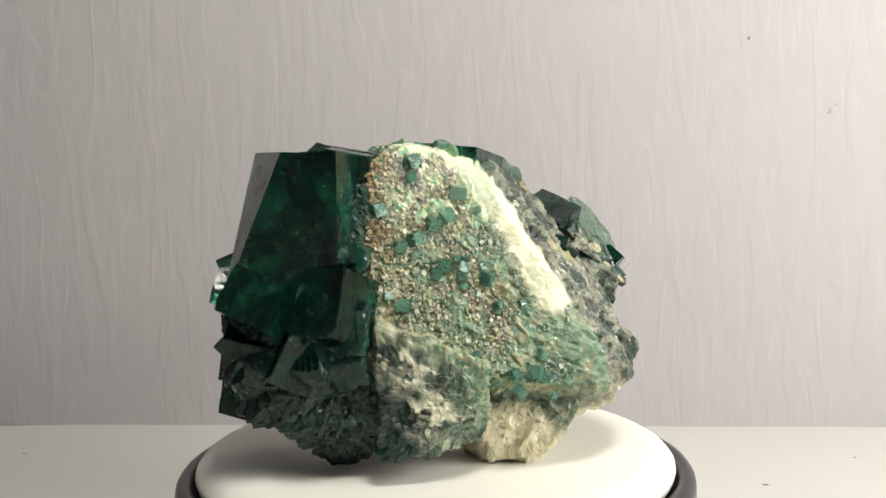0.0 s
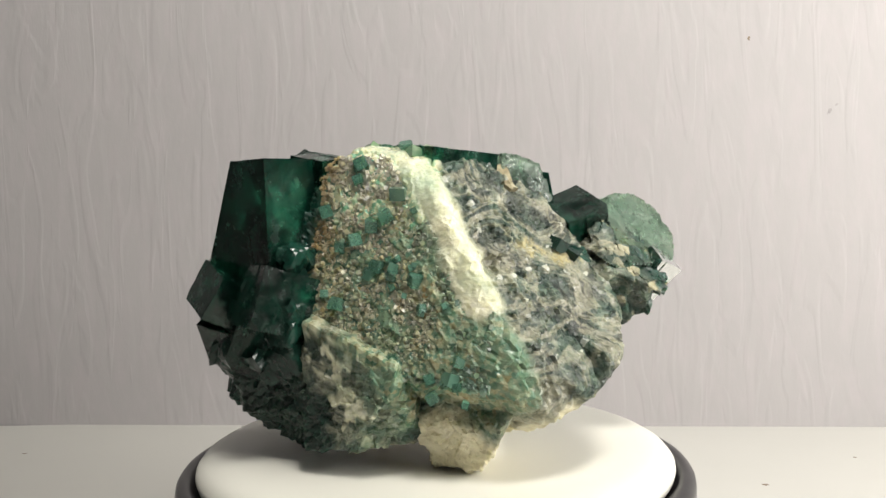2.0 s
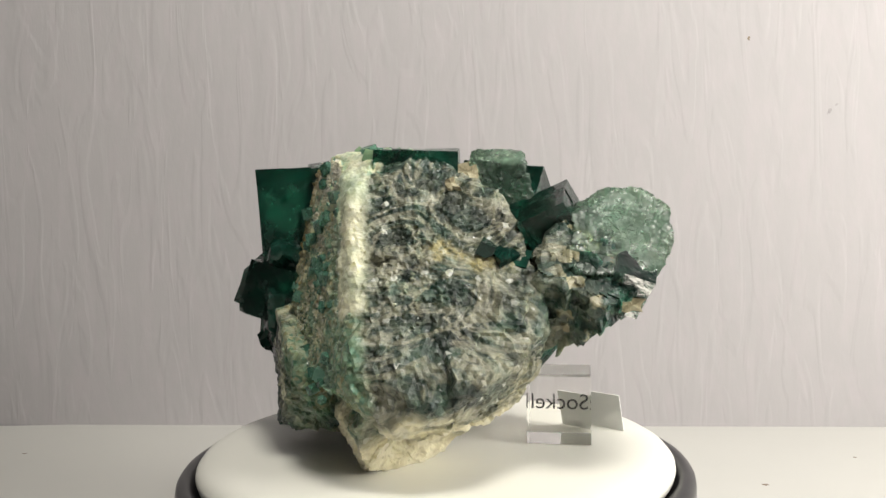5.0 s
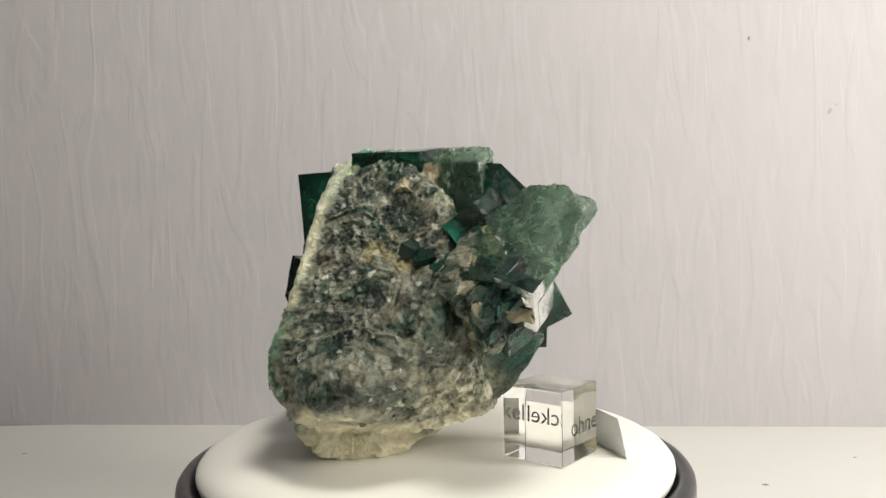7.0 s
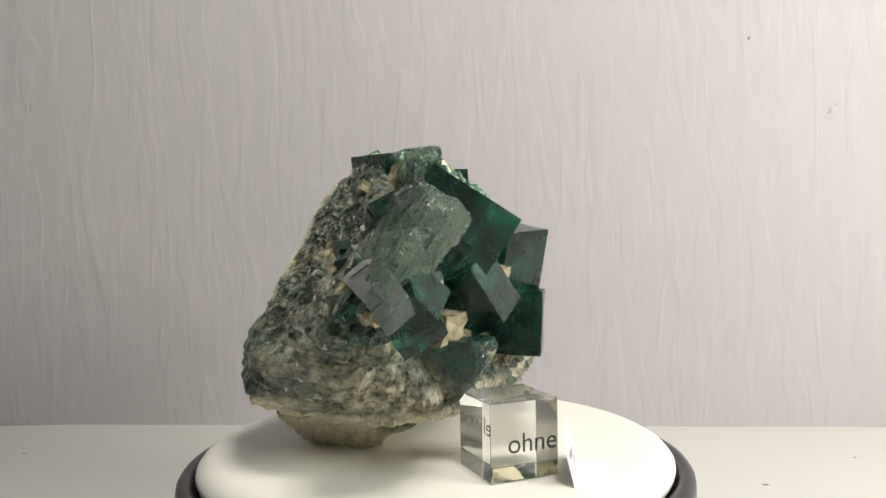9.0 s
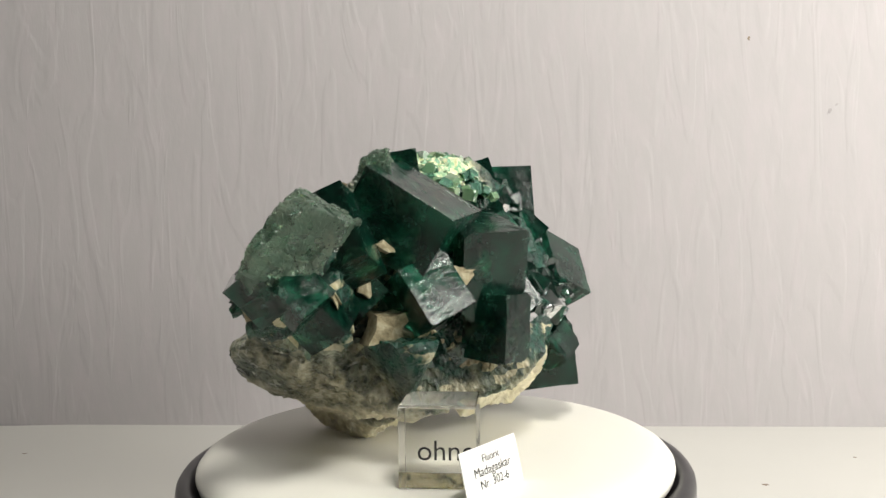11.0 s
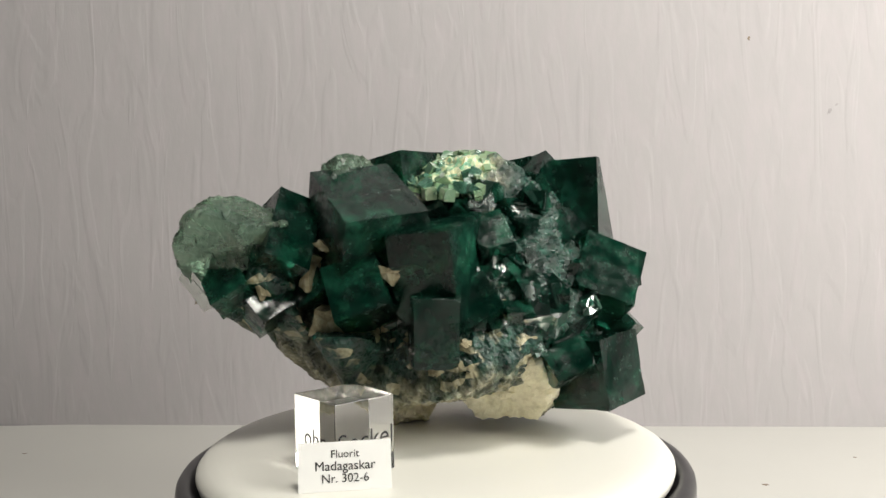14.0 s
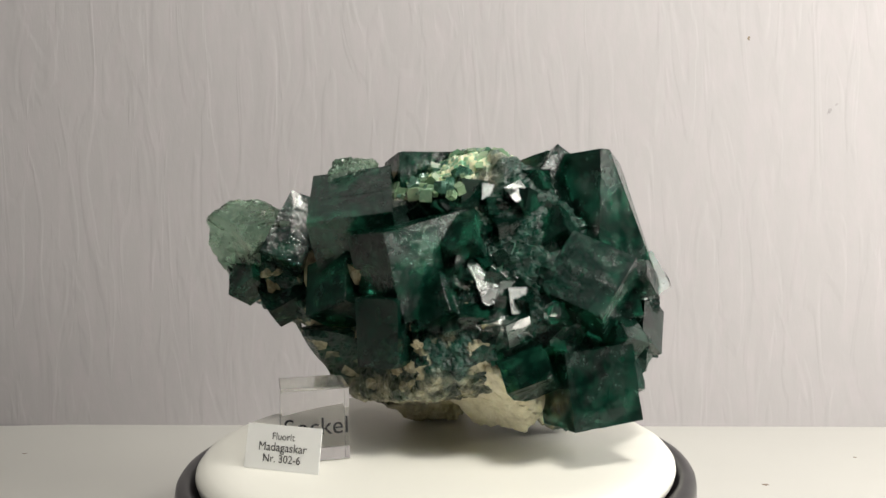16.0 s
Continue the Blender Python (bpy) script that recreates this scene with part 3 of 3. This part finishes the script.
def scrap(x, y, z, width, height, az, el, roll, seed, depth=4.0):
    """A jagged chip, its broad face turned to (az, el), sunk into the rock behind it."""
    r = random.Random(seed)
    count = r.choice((9, 11, 13))
    bm = bmesh.new()
    ring = []
    for i in range(count):
        a = 2 * math.pi * (i + r.uniform(-0.3, 0.3)) / count
        k = r.uniform(0.65, 1.15) if i % 2 else r.uniform(0.25, 0.6) if width > 10 else r.uniform(0.40, 0.85)
        ring.append((math.cos(a) * k * width / 2, math.sin(a) * k * height / 2))
    top = [bm.verts.new((px * MM, py * MM, r.uniform(-0.5, 0.3) * MM)) for px, py in ring]
    low = [bm.verts.new((px * 1.15 * MM, py * 1.15 * MM, -depth * MM)) for px, py in ring]
    mid = bm.verts.new((0, 0, 0.1 * MM))
    for i in range(count):
        j = (i + 1) % count
        bm.faces.new((mid, top[i], top[j]))
        bm.faces.new((top[i], low[i], low[j], top[j]))
    bm.faces.new(low[::-1])
    ob = part("matrix_scrap", bm, MAT_SCRAP, specimen)
    turn = Vector(unit(az, el)).to_track_quat("Z", "Y").to_matrix().to_4x4()
    ob.matrix_local = Matrix.Translation(Vector((x, y, z)) * MM) @ turn @ Matrix.Rotation(radians(roll), 4, "Z")


scrap(22.5, 24.6, 36.8, 17, 13, 85, -5, 20, 1, 6)
scrap(4.3, 26.6, 50.3, 17, 6.5, 85, 10, 4, 2, 6)
scrap(29.5, 24.2, 48.5, 5, 11, 85, 5, 0, 3, 6)
scrap(24.0, 24.6, 57.0, 7, 3, 85, 10, -25, 4, 6)
scrap(41.3, 30.6, 49.5, 3, 14, 80, 5, 25, 5, 5)
scrap(30.5, 24.6, 54.0, 9, 5, 85, 15, 35, 6, 6)
scrap(17.5, 24.8, 33.5, 9, 5, 85, -10, -30, 7, 5)
scrap(21.5, 2.5, 76.5, 10, 9, -30, 30, 15, 8, 5)
scrap(26.5, -4.2, 73.3, 4, 5, -30, 30, 40, 9, 4)
scrap(60.3, 27.5, 43.3, 8, 5.5, -15, -20, 10, 10, 5)
scrap(50.5, 18.0, 38.5, 9, 5, -20, -25, 30, 11, 5)
rnd = random.Random(52)
for i in range(34):
    x, z = rnd.uniform(13, 35), rnd.uniform(29, 58)
    u = np.array((x, 32.0, z - 42))
    u /= np.linalg.norm(u)
    at = np.array((0, -8, 42)) + u * (body_radius(u) + 0.9)
    scrap(*at, rnd.uniform(1.6, 4.4), rnd.uniform(1.0, 2.8), 85 + rnd.uniform(-35, 35), rnd.uniform(-25, 35), rnd.uniform(0, 180), 300 + i, 3.5)
rnd = random.Random(41)
for i in range(46):
    az, el = rnd.uniform(42, 118), rnd.uniform(-32, -8)
    u = unit(az, el)
    at = np.array((0, -8, 42)) + u * (body_radius(u) + 0.7)
    scrap(*at, rnd.uniform(1.5, 5.0), rnd.uniform(1.2, 3.6), az + rnd.uniform(-25, 25), el + rnd.uniform(-15, 35), rnd.uniform(0, 180), 100 + i, 2.5)
rnd = random.Random(78)

# pale little cubes on the crown
MINI_MESH = []
for i, me in enumerate(SMALL_MESH[:3]):
    me = me.copy()
    me.materials.clear()
    me.materials.append((MAT_CROWN, MAT_CROWN, MAT_TEAL)[i])
    MINI_MESH.append(me)
for i in range(190):
    x, y = rnd.uniform(-17, 11), rnd.uniform(-20, 10)
    z = 41.2 + BODY[5][2] - max(0.0, y + 9) * 0.62 - abs(x + 3) * 0.10 + rnd.uniform(-1, 1)
    size = rnd.choice((1.3, 1.7, 2.1, 2.6, 3.4))
    ob = new("small_crystal", rnd.choice(MINI_MESH))
    ob.parent = specimen
    ob.matrix_local = pose(x * MM, y * MM, z * MM, rnd.uniform(-35, 35), rnd.uniform(-35, 35), rnd.uniform(0, 90)) @ Matrix.Diagonal((size, size, size, 1))

# teal cubes scattered over the druse
for i in range(46):
    x, z = rnd.uniform(-14, 30), rnd.uniform(18, 79)
    y = -8 - (BODY[0][2] - 0.11 * x - 0.225 * (z - 42)) / 0.97
    if zones(np.array(((x, y, z),)))["druse"][0] < 0.6:
        continue
    size = rnd.choice((1.3, 1.6, 2.0, 2.4, 3.2))
    ob = new("small_crystal", MINI_MESH[2])
    ob.parent = specimen
    ob.matrix_local = pose(x * MM, (y - 0.1) * MM, z * MM, rnd.uniform(-25, 25), rnd.uniform(-30, 30), rnd.uniform(0, 90)) @ Matrix.Diagonal((size, size, size, 1))
ob = new("small_crystal", MINI_MESH[2])
ob.parent = specimen
ob.matrix_local = pose(6.4 * MM, -29.6 * MM, 70.6 * MM, 12, 4, 10) @ Matrix.Diagonal((4.2, 3.4, 3.2, 1))


def druse_grains(count):
    """The sugary grains that coat the druse: one mesh of little blunt cubes."""
    verts, faces = [], []
    corner = np.array([(a, b, c) for a in (-1, 1) for b in (-1, 1) for c in (-1, 1)], float) * 0.5
    quads = ((0, 1, 3, 2), (4, 6, 7, 5), (0, 4, 5, 1), (2, 3, 7, 6), (0, 2, 6, 4), (1, 5, 7, 3))
    r = np.random.RandomState(5)
    x, z = r.uniform(-17, 34, count), r.uniform(14, 81, count)
    y = -8 - (BODY[0][2] - 0.11 * x - 0.225 * (z - 42)) / 0.97
    keep = zones(np.stack([x, y, z], 1))["druse"] > 0.42
    for px, py, pz in zip(x[keep], y[keep], z[keep]):
        way = np.array((px, py + 8, pz - 42))
        if abs(body_radius(way / np.linalg.norm(way)) - np.linalg.norm(way)) > 1.0:
            continue
        turn = np.array(Euler(r.uniform(0, 3, 3)).to_matrix())
        size = r.uniform(0.45, 1.15)
        base = len(verts)
        verts.extend(((corner * size * r.uniform(0.7, 1.2, 3)) @ turn.T + (px, py + r.uniform(0.25, 0.95), pz)) * MM)
        faces.extend([tuple(base + i for i in q) for q in quads])
    me = bpy.data.meshes.new("druse")
    me.from_pydata([tuple(v) for v in verts], [], faces)
    me.materials.append(MAT_GRAIN)
    ob = new("druse", me)
    ob.parent = specimen
    tagged(ob, "sugary cream, ochre and teal crystal grains", "", "", "stuff")


druse_grains(7500)

# ---- display cube and card ----
def lettering(name, words, width, at, material, parent):
    """Flat printed words, centred on the pose at and scaled to a width in metres."""
    curve = bpy.data.curves.new(name, "FONT")
    curve.body, curve.align_x, curve.size, curve.offset = words, "CENTER", 1.0, 0.0
    tmp = new(name, curve)
    bpy.context.view_layer.update()
    me = bpy.data.meshes.new_from_object(tmp.evaluated_get(bpy.context.evaluated_depsgraph_get()))
    k = width / tmp.dimensions.x
    bpy.data.objects.remove(tmp)
    bpy.data.curves.remove(curve)
    me.transform(at @ Matrix.Diagonal((k, k, k, 1)))
    me.materials.clear()
    me.materials.append(material)
    ob = new(name, me)
    ob.parent = parent
    return ob


cube = new("display_cube")
tagged(cube, "clear acrylic cube lettered in black on two sides", "display block")
mg = Nodes("clear_acrylic")
mg.set(Base_Color=(0.985, 0.985, 0.96), Roughness=0.02, IOR=1.49, Transmission_Weight=1.0)
part("block", box_bm(0.0186, 0.018, 0.0193, 0.00025, pose(0, 0, 0.00985)), mg.mat, cube)
lettering("word", "ohne", 0.0134, pose(0.0021, -0.00906, 0.0071, 90, 0, 0), MAT_INK, cube)
lettering("word", "Sockel", 0.0166, pose(0.00936, 0.0002, 0.0073, 90, 0, 90), MAT_INK, cube)

card = new("label_card")
tagged(card, "small white paper label card printed in black", "card")
part("sheet", box_bm(0.0220, 0.00026, 0.0114, 0, pose(0, 0, 0.0057)), MAT_CARD, card)
for words, width, z in (("Fluorit", 0.0066, 0.0077), ("Madagaskar", 0.0142, 0.0048), ("Nr. 302-6", 0.0110, 0.0020)):
    lettering("line", words, width, pose(0, -0.00025, z, 90, 0, 0), MAT_INK, card)


def motions():
    times = [0.5 * i for i in range(33)]
    walk(plate, [(t, pose(0, 0, 0, 0, 0, -SPIN * t)) for t in times])
    walk(specimen, [(t, pose(0, 0, 0, 0, 0, -SPIN * t)) for t in times])
    for thing, at in ((cube, pose(0.0142, 0.0336, 0, 0, 0, 149.0)), (card, pose(0.0071, 0.0490, 0, -13.5, 0, 205.1))):
        walk(thing, [(t, pose(0, 0, 0, 0, 0, -SPIN * t) @ at) for t in times])


motions()
